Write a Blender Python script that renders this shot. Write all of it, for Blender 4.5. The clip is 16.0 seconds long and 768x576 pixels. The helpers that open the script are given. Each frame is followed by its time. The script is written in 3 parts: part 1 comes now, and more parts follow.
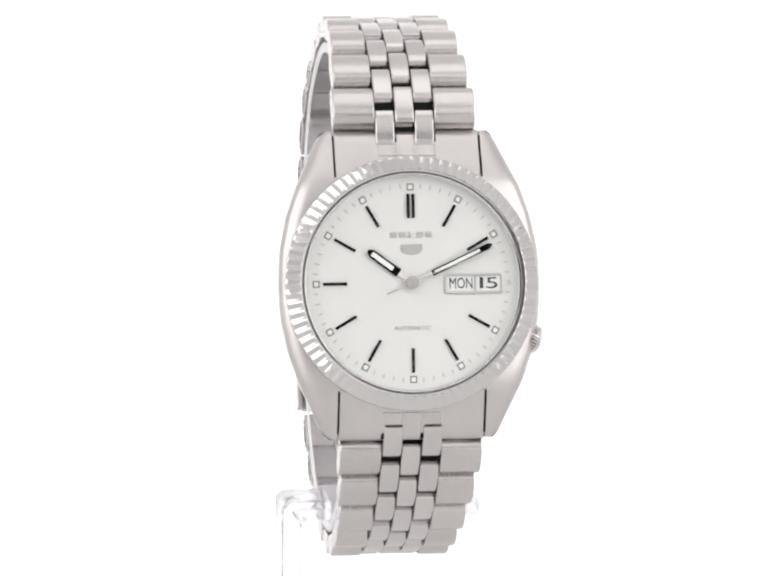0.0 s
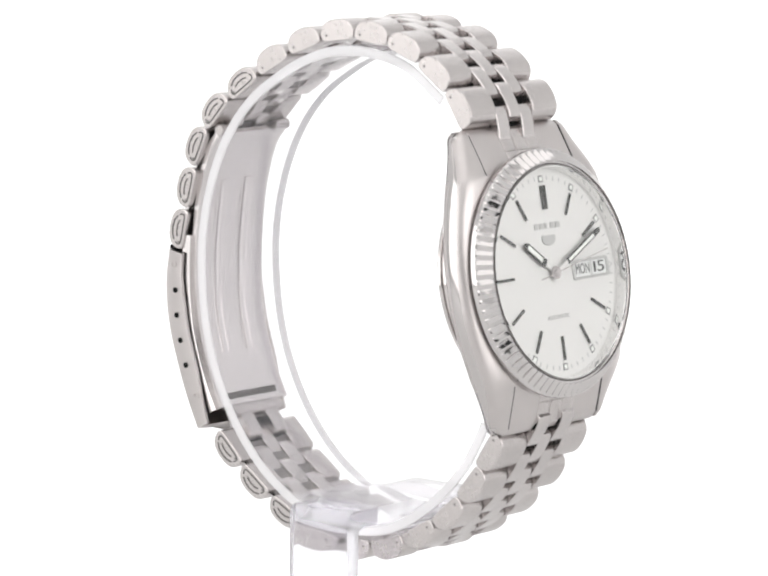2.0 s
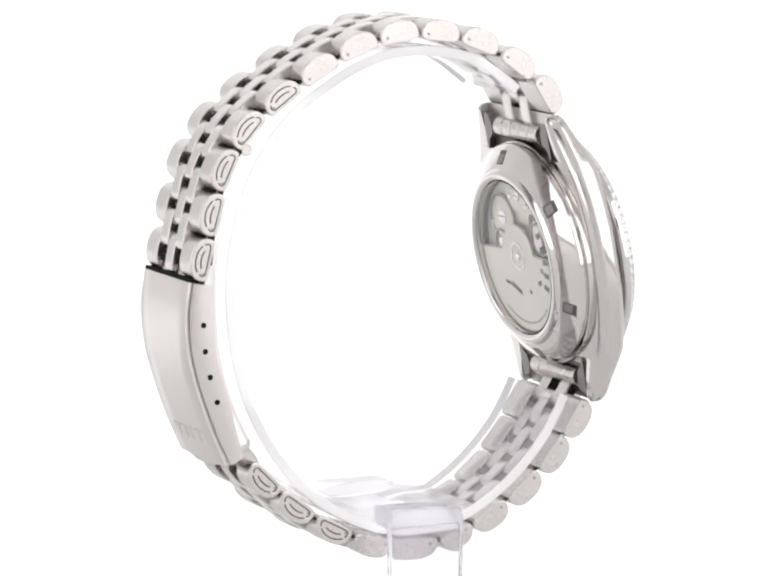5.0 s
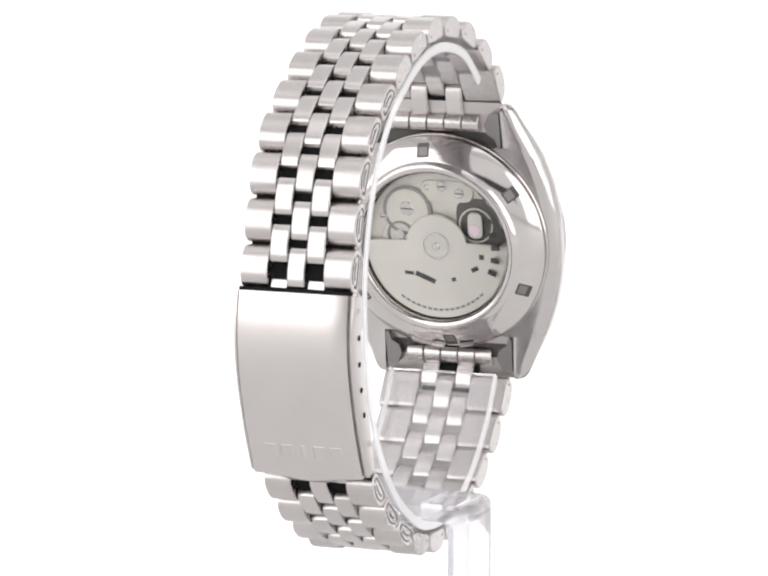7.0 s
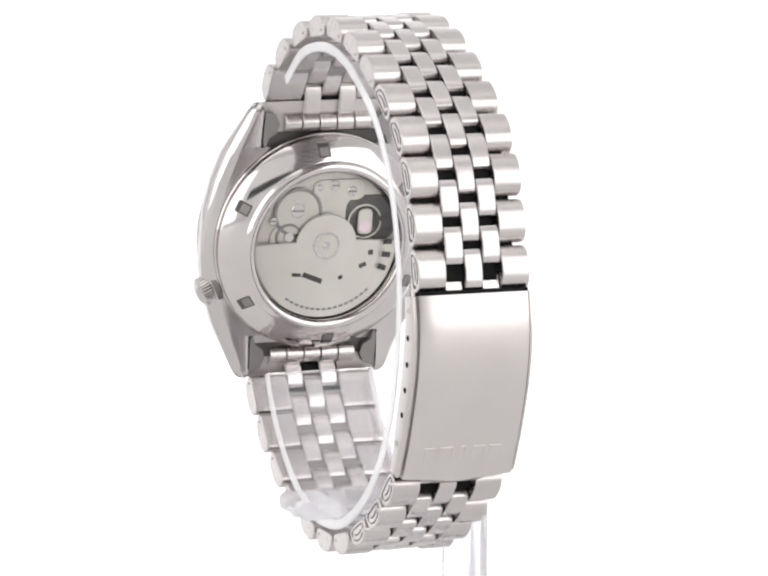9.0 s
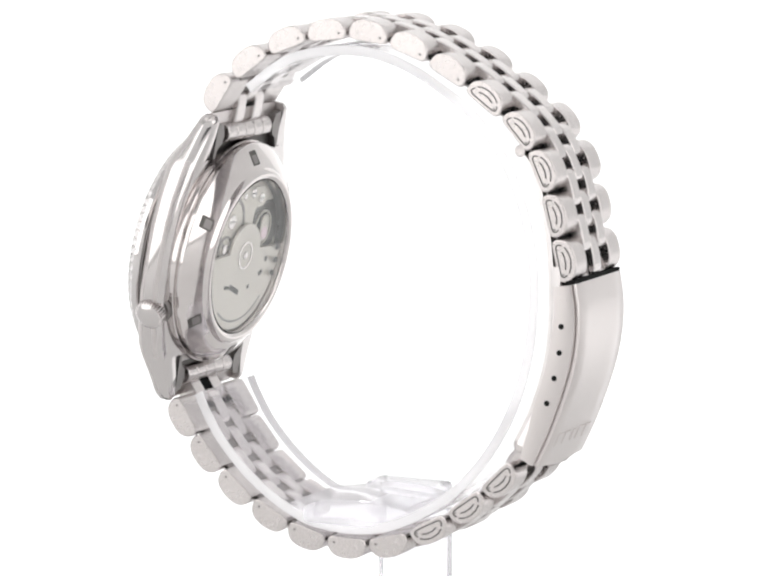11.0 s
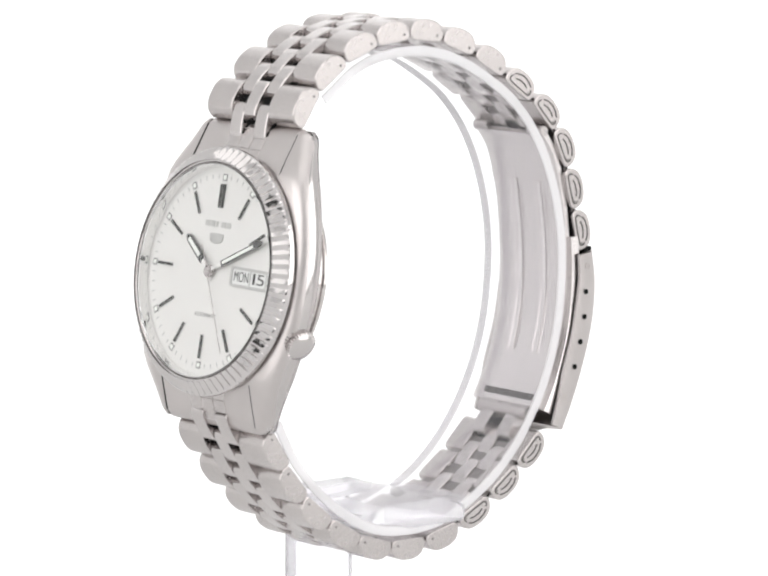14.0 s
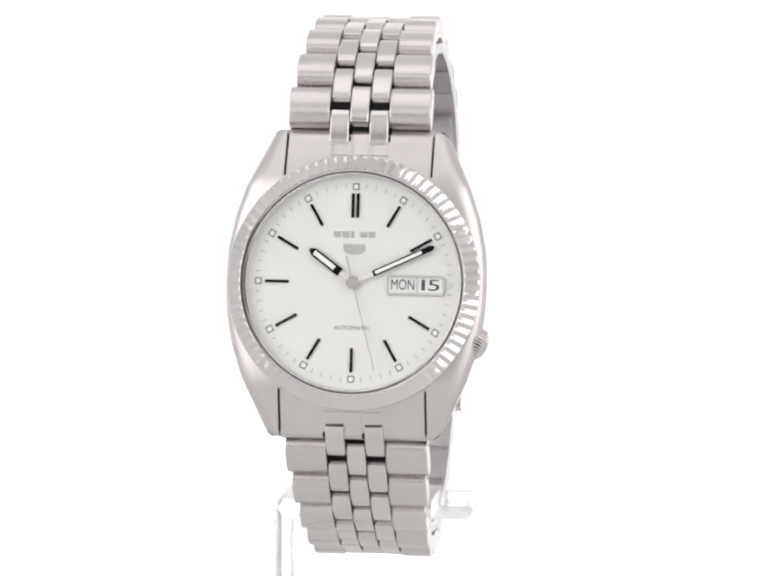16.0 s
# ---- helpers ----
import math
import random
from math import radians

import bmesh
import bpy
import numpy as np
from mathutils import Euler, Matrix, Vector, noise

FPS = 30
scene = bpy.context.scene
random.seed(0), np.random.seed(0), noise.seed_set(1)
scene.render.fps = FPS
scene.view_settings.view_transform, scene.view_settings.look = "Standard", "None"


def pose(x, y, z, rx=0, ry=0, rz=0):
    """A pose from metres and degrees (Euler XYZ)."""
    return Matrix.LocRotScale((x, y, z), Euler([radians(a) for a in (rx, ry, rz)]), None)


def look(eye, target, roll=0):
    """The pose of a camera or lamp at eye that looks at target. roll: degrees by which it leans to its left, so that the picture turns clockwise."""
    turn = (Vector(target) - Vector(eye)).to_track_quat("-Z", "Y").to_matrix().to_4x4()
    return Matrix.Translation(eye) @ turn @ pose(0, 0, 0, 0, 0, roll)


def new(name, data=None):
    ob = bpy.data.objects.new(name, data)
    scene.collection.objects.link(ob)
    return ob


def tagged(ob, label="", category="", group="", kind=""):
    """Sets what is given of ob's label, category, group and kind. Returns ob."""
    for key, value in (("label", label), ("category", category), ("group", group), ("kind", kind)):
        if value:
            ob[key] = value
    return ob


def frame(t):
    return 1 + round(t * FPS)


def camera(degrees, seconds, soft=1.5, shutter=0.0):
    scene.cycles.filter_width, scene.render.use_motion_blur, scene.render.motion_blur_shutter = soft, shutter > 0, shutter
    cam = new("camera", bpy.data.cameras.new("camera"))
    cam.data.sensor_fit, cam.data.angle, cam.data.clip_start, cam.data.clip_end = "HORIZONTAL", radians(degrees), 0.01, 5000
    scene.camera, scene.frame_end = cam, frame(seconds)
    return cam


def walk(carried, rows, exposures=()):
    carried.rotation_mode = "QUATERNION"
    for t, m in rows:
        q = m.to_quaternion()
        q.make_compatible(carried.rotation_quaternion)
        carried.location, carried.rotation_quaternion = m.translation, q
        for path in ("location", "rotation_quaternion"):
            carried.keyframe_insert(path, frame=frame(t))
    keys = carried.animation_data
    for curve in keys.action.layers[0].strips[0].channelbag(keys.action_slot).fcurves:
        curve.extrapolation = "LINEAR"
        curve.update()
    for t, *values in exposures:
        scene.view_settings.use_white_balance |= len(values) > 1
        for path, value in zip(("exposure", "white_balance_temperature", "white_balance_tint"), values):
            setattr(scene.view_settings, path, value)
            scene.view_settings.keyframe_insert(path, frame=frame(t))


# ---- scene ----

# ---------------------------------------------------------------- camera
cam = camera(10.14, 16.0, soft=2.3)
EYE = (0.0, -0.632, 0.0894)
VIEW = look(EYE, (0.000306, -0.037915, 0.005364), 0.29)
walk(cam, [(0.0, VIEW), (16.0, VIEW)], exposures=[(0.0, 0.38), (16.0, 0.38)])

# ---------------------------------------------------------------- light: softboxes in an added white enclosure
world = bpy.data.worlds.new("world")
scene.world = world
world.use_nodes = True
world.node_tree.nodes["Background"].inputs["Color"].default_value = (1, 1, 1, 1)
world.node_tree.nodes["Background"].inputs["Strength"].default_value = 0.1


def softbox(name, eye, target, sx, sy, watts, colour=(1, 0.985, 0.97)):
    data = bpy.data.lights.new(name, "AREA")
    data.shape, data.size, data.size_y, data.energy, data.color = "RECTANGLE", sx, sy, watts, colour
    ob = new(name, data)
    ob.matrix_world = look(eye, target)
    return tagged(ob, "rectangular studio softbox lamp", "lamp")


softbox("softbox_lamp", (-0.62, -0.42, 0.24), (0, 0, 0), 0.8, 0.65, 1.95)
softbox("softbox_lamp", (0.62, -0.42, 0.24), (0, 0, 0), 0.8, 0.65, 1.95)
softbox("softbox_lamp", (0.0, -0.25, 0.82), (0, 0, 0), 0.9, 0.6, 0.95)


# ---------------------------------------------------------------- materials
def material(name, colour, rough=0.5, metal=0.0, grain=0.0, grain_scale=(1, 1, 1), bump=0.0, mottled=0.0, emit=0.0, ior=1.5, clear=0.0, spread=0.0):
    """A surface with fine grain in roughness and relief and a soft second scale of mottling. Scales are per metre."""
    m = bpy.data.materials.new(name)
    m.use_nodes = True
    nt = m.node_tree
    b = nt.nodes["Principled BSDF"]
    b.inputs["Base Color"].default_value = (*colour, 1)
    b.inputs["Roughness"].default_value = rough
    b.inputs["Metallic"].default_value = metal
    b.inputs["IOR"].default_value = ior
    b.inputs["Transmission Weight"].default_value = clear
    if emit:
        b.inputs["Emission Color"].default_value = (1, 1, 1, 1)
        b.inputs["Emission Strength"].default_value = emit
    if grain or bump or mottled or spread:
        tex = nt.nodes.new("ShaderNodeTexCoord")
        mp = nt.nodes.new("ShaderNodeMapping")
        mp.inputs["Scale"].default_value = grain_scale
        nt.links.new(tex.outputs["Object"], mp.inputs["Vector"])
        n = nt.nodes.new("ShaderNodeTexNoise")
        n.inputs["Scale"].default_value = 1.0
        n.inputs["Detail"].default_value = 3.0
        nt.links.new(mp.outputs["Vector"], n.inputs["Vector"])
        if grain:
            r = nt.nodes.new("ShaderNodeMapRange")
            r.inputs["To Min"].default_value = max(0.02, rough - grain)
            r.inputs["To Max"].default_value = rough + grain
            nt.links.new(n.outputs["Fac"], r.inputs["Value"])
            nt.links.new(r.outputs["Result"], b.inputs["Roughness"])
        if bump:
            bp = nt.nodes.new("ShaderNodeBump")
            bp.inputs["Strength"].default_value = bump
            bp.inputs["Distance"].default_value = 0.00005
            nt.links.new(n.outputs["Fac"], bp.inputs["Height"])
            nt.links.new(bp.outputs["Normal"], b.inputs["Normal"])
        if mottled or spread:
            n2 = nt.nodes.new("ShaderNodeTexNoise")
            n2.inputs["Scale"].default_value = 180.0
            n2.inputs["Detail"].default_value = 4.0
            nt.links.new(tex.outputs["Object"], n2.inputs["Vector"])
            r2 = nt.nodes.new("ShaderNodeMapRange")
            r2.inputs["From Min"].default_value, r2.inputs["From Max"].default_value = 0.3, 0.7
            r2.inputs["To Min"].default_value, r2.inputs["To Max"].default_value = 1 - mottled, 1 + mottled
            nt.links.new(n2.outputs["Fac"], r2.inputs["Value"])
            last = r2.outputs["Result"]
            if spread:
                info = nt.nodes.new("ShaderNodeObjectInfo")
                r3 = nt.nodes.new("ShaderNodeMapRange")
                r3.inputs["To Min"].default_value, r3.inputs["To Max"].default_value = 1 - spread, 1 + spread
                nt.links.new(info.outputs["Random"], r3.inputs["Value"])
                mu = nt.nodes.new("ShaderNodeMath")
                mu.operation = "MULTIPLY"
                nt.links.new(last, mu.inputs[0])
                nt.links.new(r3.outputs["Result"], mu.inputs[1])
                last = mu.outputs[0]
            vm = nt.nodes.new("ShaderNodeVectorMath")
            vm.operation = "SCALE"
            vm.inputs[0].default_value = colour
            nt.links.new(last, vm.inputs["Scale"])
            nt.links.new(vm.outputs[0], b.inputs["Base Color"])
    return m


STEEL = (0.595, 0.561, 0.553)
SATIN = material("satin_steel", STEEL, 0.265, 1.0, 0.05, (60000, 1500, 1500), 0.12, 0.03, spread=0.03)
GLOSS = material("glossy_link_steel", (0.63, 0.597, 0.59), 0.24, 1.0, 0.04, (9000, 1500, 1500), 0.05, 0.03, spread=0.05)
BRUSHED = material("brushed_steel", STEEL, 0.35, 1.0, 0.06, (60000, 1500, 60000), 0.12, 0.03)
POLISHED = material("polished_steel", (0.61, 0.582, 0.576), 0.11, 1.0, 0.03, (2500, 2500, 2500), 0.0, 0.02)
BEZEL = material("fluted_steel", (0.66, 0.635, 0.63), 0.1, 1.0, 0.03, (2500, 2500, 2500), 0.0, 0.02)
PRESSED = material("pressed_steel", (0.65, 0.612, 0.602), 0.29, 1.0, 0.03, (40000, 1200, 1200), 0.03, 0.015)
BAR = material("mirror_polished_bar", (0.17, 0.17, 0.167), 0.07, 1.0)
DIAL = material("silver_white_dial", (0.645, 0.641, 0.628), 0.46, 0.15, 0.04, (9000, 9000, 9000), 0.04, 0.01)
WHITE = material("white_lacquer", (0.68, 0.69, 0.68), 0.5)
LUME = material("pale_luminous_paint", (0.72, 0.74, 0.71), 0.6)
INK = material("black_print", (0.035, 0.035, 0.035), 0.5)
GREY_INK = material("grey_print", (0.2, 0.2, 0.2), 0.5)
SILVER = material("pale_silver_relief", (0.5, 0.5, 0.49), 0.3, 0.6)
MIRROR = material("mirror_polished_ring", (0.88, 0.875, 0.87), 0.05, 1.0)
PALE = material("pale_satin_steel", (0.74, 0.73, 0.72), 0.42, 0.75)
TICK = material("fine_grey_print", (0.3, 0.31, 0.31), 0.5)
BLADE = material("pale_pressed_steel", (0.78, 0.748, 0.742), 0.25, 1.0, 0.01, (20000, 1200, 1200), 0.0, 0.02)
# dull steel, also used as painted shade inside the loop and in gaps
INNER = material("dull_steel_and_shade", (0.3, 0.285, 0.28), 0.5, 1.0)
# black that stands in for the shade in bores, gaps and seams
SHADE_BLACK = material("black_gap_shade", (0.015, 0.015, 0.015), 0.8, ior=1.12)
GLASS = material("clear_crystal", (1, 1, 1), 0.0, 0.0, ior=1.22, clear=1.0)
FROST = material("frosted_acrylic_edge", (0.96, 0.955, 0.965), 0.5)
frost_nodes = FROST.node_tree
mix = frost_nodes.nodes.new("ShaderNodeMixShader")
glow = frost_nodes.nodes.new("ShaderNodeBsdfTransparent")
glow.inputs["Color"].default_value = (0.97, 0.965, 0.975, 1)
mix.inputs[0].default_value = 0.45
frost_nodes.links.new(frost_nodes.nodes["Principled BSDF"].outputs[0], mix.inputs[1])
frost_nodes.links.new(glow.outputs[0], mix.inputs[2])
frost_nodes.links.new(mix.outputs[0], frost_nodes.nodes["Material Output"].inputs[0])
CAST = material("cast_acrylic", (0.94, 0.93, 0.965), 0.1, 0.0, 0.03, (300, 300, 300), ior=1.2, clear=1.0)
ACRYLIC = material("clear_acrylic", (0.985, 0.98, 0.99), 0.02, 0.0, 0.015, (60, 60, 60), ior=1.045, clear=1.0)
# diffuse white stands in for the veil of reflections on the sheet
haze_nodes = ACRYLIC.node_tree
haze_mix = haze_nodes.nodes.new("ShaderNodeMixShader")
haze = haze_nodes.nodes.new("ShaderNodeBsdfDiffuse")
haze.inputs["Color"].default_value = (0.95, 0.94, 0.97, 1)
haze_mix.inputs[0].default_value = 0.07
haze_nodes.links.new(haze_nodes.nodes["Principled BSDF"].outputs[0], haze_mix.inputs[1])
haze_nodes.links.new(haze.outputs[0], haze_mix.inputs[2])
haze_nodes.links.new(haze_mix.outputs[0], haze_nodes.nodes["Material Output"].inputs[0])
cast_nodes = CAST.node_tree
cast_mix = cast_nodes.nodes.new("ShaderNodeMixShader")
cast_haze = cast_nodes.nodes.new("ShaderNodeBsdfTranslucent")
cast_haze.inputs["Color"].default_value = (0.9, 0.89, 0.92, 1)
cast_mix.inputs[0].default_value = 0.12
cast_nodes.links.new(cast_nodes.nodes["Principled BSDF"].outputs[0], cast_mix.inputs[1])
cast_nodes.links.new(cast_haze.outputs[0], cast_mix.inputs[2])
cast_nodes.links.new(cast_mix.outputs[0], cast_nodes.nodes["Material Output"].inputs[0])
# the same diffuse veil, stronger
MILKY = ACRYLIC.copy()
MILKY.name = "milky_acrylic"
MILKY.node_tree.nodes[haze_mix.name].inputs[0].default_value = 0.24
BACK = material("turned_back_steel", (0.66, 0.625, 0.615), 0.1, 1.0, 0.03, (2500, 2500, 2500), 0.0, 0.05)
PLATE = material("movement_steel", (0.62, 0.595, 0.545), 0.42, 0.6, 0.06, (4000, 4000, 4000), 0.1, 0.05)
ROTOR = material("matte_rotor_steel", (0.63, 0.605, 0.56), 0.45, 0.5, 0.06, (3000, 60000, 3000), 0.1, 0.04)
# dark metal, also standing in for shade in slots, recesses and hollows
DARK_METAL_AND_SHADE = material("dark_metal_and_shade", (0.11, 0.105, 0.1), 0.4, 0.7, 0.08, (3000, 3000, 3000), 0.0, 0.2)
RUBY = material("pink_ruby", (0.75, 0.6, 0.66), 0.15)
# surround materials with an added glow, no real source behind them
FAINT_GLOW = material("faintly_glowing_white_wall", (0.8, 0.8, 0.8), 0.9, emit=0.06)
WHITE_GLOW = material("glowing_white_surround", (0.8, 0.8, 0.8), 0.6, emit=0.4)
MATTE = material("pale_matt_cloth", (0.74, 0.74, 0.74), 0.9, 0.0, 0.03, (300, 300, 300), 0.1)
FRONT_GLOW = material("glowing_white_front_wall", (0.8, 0.8, 0.8), 0.9, emit=0.2)
DARK_CLOTH = material("dark_cloth", (0.06, 0.06, 0.06), 0.9, 0.0, 0.03, (300, 300, 300), 0.1)

# ---------------------------------------------------------------- mesh helpers (millimetres)
MM = 0.001


def finish(bm, name, mat, sharp=32):
    bmesh.ops.remove_doubles(bm, verts=bm.verts, dist=1e-4)
    bmesh.ops.recalc_face_normals(bm, faces=bm.faces)
    bmesh.ops.scale(bm, vec=(MM, MM, MM), verts=bm.verts)
    me = bpy.data.meshes.new(name)
    bm.to_mesh(me)
    bm.free()
    me.materials.append(mat)
    for p in me.polygons:
        p.use_smooth = True
    me.set_sharp_from_angle(angle=radians(sharp))
    return me


def part(name, bm, mat, parent, label="", m=None, sharp=32):
    ob = new(name, finish(bm, name, mat, sharp) if isinstance(bm, bmesh.types.BMesh) else bm)
    ob.parent = parent
    if m is not None:
        ob.matrix_local = m
    return tagged(ob, label)


def loft(bm, rings, closed=True, cap=True):
    """Skin a row of rings of equal length."""
    vs = [[bm.verts.new(p) for p in r] for r in rings]
    n = len(rings[0])
    for a, b in zip(vs, vs[1:]):
        for i in range(n if closed else n - 1):
            j = (i + 1) % n
            bm.faces.new((a[i], a[j], b[j], b[i]))
    if cap:
        bm.faces.new(vs[0][::-1])
        bm.faces.new(vs[-1])
    return bm


def lathe(profile, steps=96, bm=None, cx=0, cy=0, cap=False):
    """Turn (radius, height) pairs about the local z axis."""
    bm = bm or bmesh.new()
    rings = [[(cx + r * math.cos(2 * math.pi * i / steps), cy + r * math.sin(2 * math.pi * i / steps), h) for i in range(steps)] for r, h in profile]
    return loft(bm, rings, True, cap)


def disc(r, h0, h1, cx=0, cy=0, steps=32, bm=None, edge=0.0):
    pr = [(r, h0), (r, h1 - edge), (r - edge, h1)] if edge else [(r, h0), (r, h1)]
    return lathe(pr, steps, bm, cx, cy, True)


def box(bm, x0, x1, y0, y1, z0, z1, edge=0.0):
    e = edge
    def ring(z, k):
        return [(x0 + k, y0 + k, z), (x1 - k, y0 + k, z), (x1 - k, y1 - k, z), (x0 + k, y1 - k, z)]
    rings = [ring(z0, e), ring(z0 + e, 0), ring(z1 - e, 0), ring(z1, e)] if e else [ring(z0, 0), ring(z1, 0)]
    return loft(bm, rings)


def plate(outline, h0, h1, edge=0.0, bm=None):
    """A flat outline (x, y) made thick, with the top edge broken."""
    bm = bm or bmesh.new()
    cx = sum(p[0] for p in outline) / len(outline)
    cy = sum(p[1] for p in outline) / len(outline)
    rings = [[(x, y, h0) for x, y in outline], [(x, y, h1 - edge) for x, y in outline]]
    if edge:
        top = []
        for x, y in outline:
            d = math.hypot(x - cx, y - cy) or 1
            top.append((x + (cx - x) * edge / d, y + (cy - y) * edge / d, h1))
        rings.append(top)
    return loft(bm, rings)


def rounded(x0, x1, y0, y1, r, n=4):
    pts = []
    for cx, cy, a in ((x1 - r, y1 - r, 0), (x0 + r, y1 - r, 90), (x0 + r, y0 + r, 180), (x1 - r, y0 + r, 270)):
        for i in range(n + 1):
            b = radians(a + 90 * i / n)
            pts.append((cx + r * math.cos(b), cy + r * math.sin(b)))
    return pts


def smooth_path(pts, per=4):
    """A Catmull-Rom curve through (y, z) points, with tangents."""
    p = [Vector(q) for q in pts]
    p = [2 * p[0] - p[1]] + p + [2 * p[-1] - p[-2]]
    out = []
    for i in range(1, len(p) - 2):
        for k in range(per):
            t = k / per
            out.append(0.5 * (2 * p[i] + (p[i + 1] - p[i - 1]) * t + (2 * p[i - 1] - 5 * p[i] + 4 * p[i + 1] - p[i + 2]) * t * t
                              + (3 * p[i] - p[i - 1] - 3 * p[i + 1] + p[i + 2]) * t ** 3))
    out.append(p[-2])
    tang = []
    for i in range(len(out)):
        d = out[min(i + 1, len(out) - 1)] - out[max(i - 1, 0)]
        tang.append(d.normalized())
    return out, tang


def strip(path, section, bm=None, trim=None, deep=None):
    """Sweep a section of (x, outward) along a (y, z) path; outward is to the path's left, away from the loop's middle."""
    bm = bm or bmesh.new()
    pts, tang = path
    rings = []
    for i, (p, d) in enumerate(zip(pts, tang)):
        out = Vector((d.y, -d.x))
        if out.dot(p) < 0:
            out = -out
        rings.append([(x, p.x + out.x * h + (trim(x, d).x if trim and i == len(pts) - 1 else 0),
                       p.y + out.y * h + (trim(x, d).y if trim and i == len(pts) - 1 else 0)) for x, h in (deep(section, i / (len(pts) - 1)) if deep else section)])
    return loft(bm, rings)


def lettering(name, body, size, mat, parent, m, label="", width=None):
    cu = bpy.data.curves.new(name, "FONT")
    cu.body, cu.size, cu.align_x, cu.align_y, cu.extrude = body, size * MM, "CENTER", "CENTER", 0.012 * MM
    ob = new(name, cu)
    bpy.context.view_layer.update()
    me = bpy.data.meshes.new_from_object(ob.evaluated_get(bpy.context.evaluated_depsgraph_get()))
    bpy.data.objects.remove(ob)
    bpy.data.curves.remove(cu)
    me.materials.clear()
    me.materials.append(mat)
    if width:
        xs = [v.co.x for v in me.vertices]
        k = width * MM / (max(xs) - min(xs))
        for v in me.vertices:
            v.co.x *= k
    return part(name, me, mat, parent, label, m)


def at(x, y, z, rz=0):
    return pose(x * MM, y * MM, z * MM, 0, 0, rz)


# ---------------------------------------------------------------- the place: an added white enclosure that glows
def wall(name, x0, x1, y0, y1, z0, z1, mat, label, category="wall"):
    bm = bmesh.new()
    box(bm, x0 * 1000, x1 * 1000, y0 * 1000, y1 * 1000, z0 * 1000, z1 * 1000)
    ob = new(name, finish(bm, name, mat))
    return tagged(ob, label, category, kind="structure")


FLOOR = -0.11
# added glow in floor and walls keeps the surround white, the steel bright
wall("floor", -1.2, 1.2, 0.2, 1.6, FLOOR - 0.02, FLOOR, WHITE_GLOW, "white floor with an added glow", "floor")
wall("floor_front", -1.2, 1.2, -1.3, 0.2, FLOOR - 0.02, FLOOR, MATTE, "unseen matt white floor in front of the glowing part", "floor")
wall("backdrop", -1.2, 1.2, 1.6, 1.62, FLOOR, 1.3, WHITE_GLOW, "plain white backdrop with an added glow", "backdrop")
wall("wall_left", -1.22, -1.2, -1.3, 1.6, FLOOR, 1.3, FAINT_GLOW, "unseen white side wall with a faint added glow")
wall("wall_right", 1.2, 1.22, -1.3, 1.6, FLOOR, 1.3, FAINT_GLOW, "unseen white side wall with a faint added glow")
wall("wall_front", -1.2, 1.2, -1.32, -1.3, FLOOR, 1.3, FRONT_GLOW, "unseen white front wall with an added glow")
# unseen dark panel, added so the hour markers mirror something dark
wall("dark_panel", -0.46, 0.46, -1.296, -1.29, 0.19, 0.4, DARK_CLOTH, "unseen dark panel added for dark reflections")
wall("ceiling", -1.2, 1.2, -1.3, 1.6, 1.3, 1.32, FAINT_GLOW, "unseen white ceiling with a faint added glow", "ceiling")

# ---------------------------------------------------------------- the wristwatch
TILT = radians(10.4)
HEAD = Matrix(((1, 0, 0, 0.0001), (0, math.sin(TILT), -math.cos(TILT), -0.03135), (0, math.cos(TILT), math.sin(TILT), 0.0051), (0, 0, 0, 1)))


def lerp(table, v):
    v = abs(v)
    for (a, p), (b, q) in zip(table, table[1:]):
        if v <= b:
            return p + (q - p) * (v - a) / (b - a)
    return table[-1][1]


WIDTH = [(0, 18.5), (2.5, 18.45), (5, 18.25), (9.4, 17.35), (13.5, 15.95), (17.7, 14.0), (20.5, 12.75), (21.3, 12.2), (21.7, 11.6)]
TOP = [(0, -0.85), (13.5, -0.85), (15, -1.15), (17, -1.85), (19, -2.62), (21, -3.4), (21.7, -4.0)]
BOTTOM = [(0, -5.5), (9, -5.5), (15, -5.75), (19, -6.2), (21, -6.4), (21.7, -6.0)]


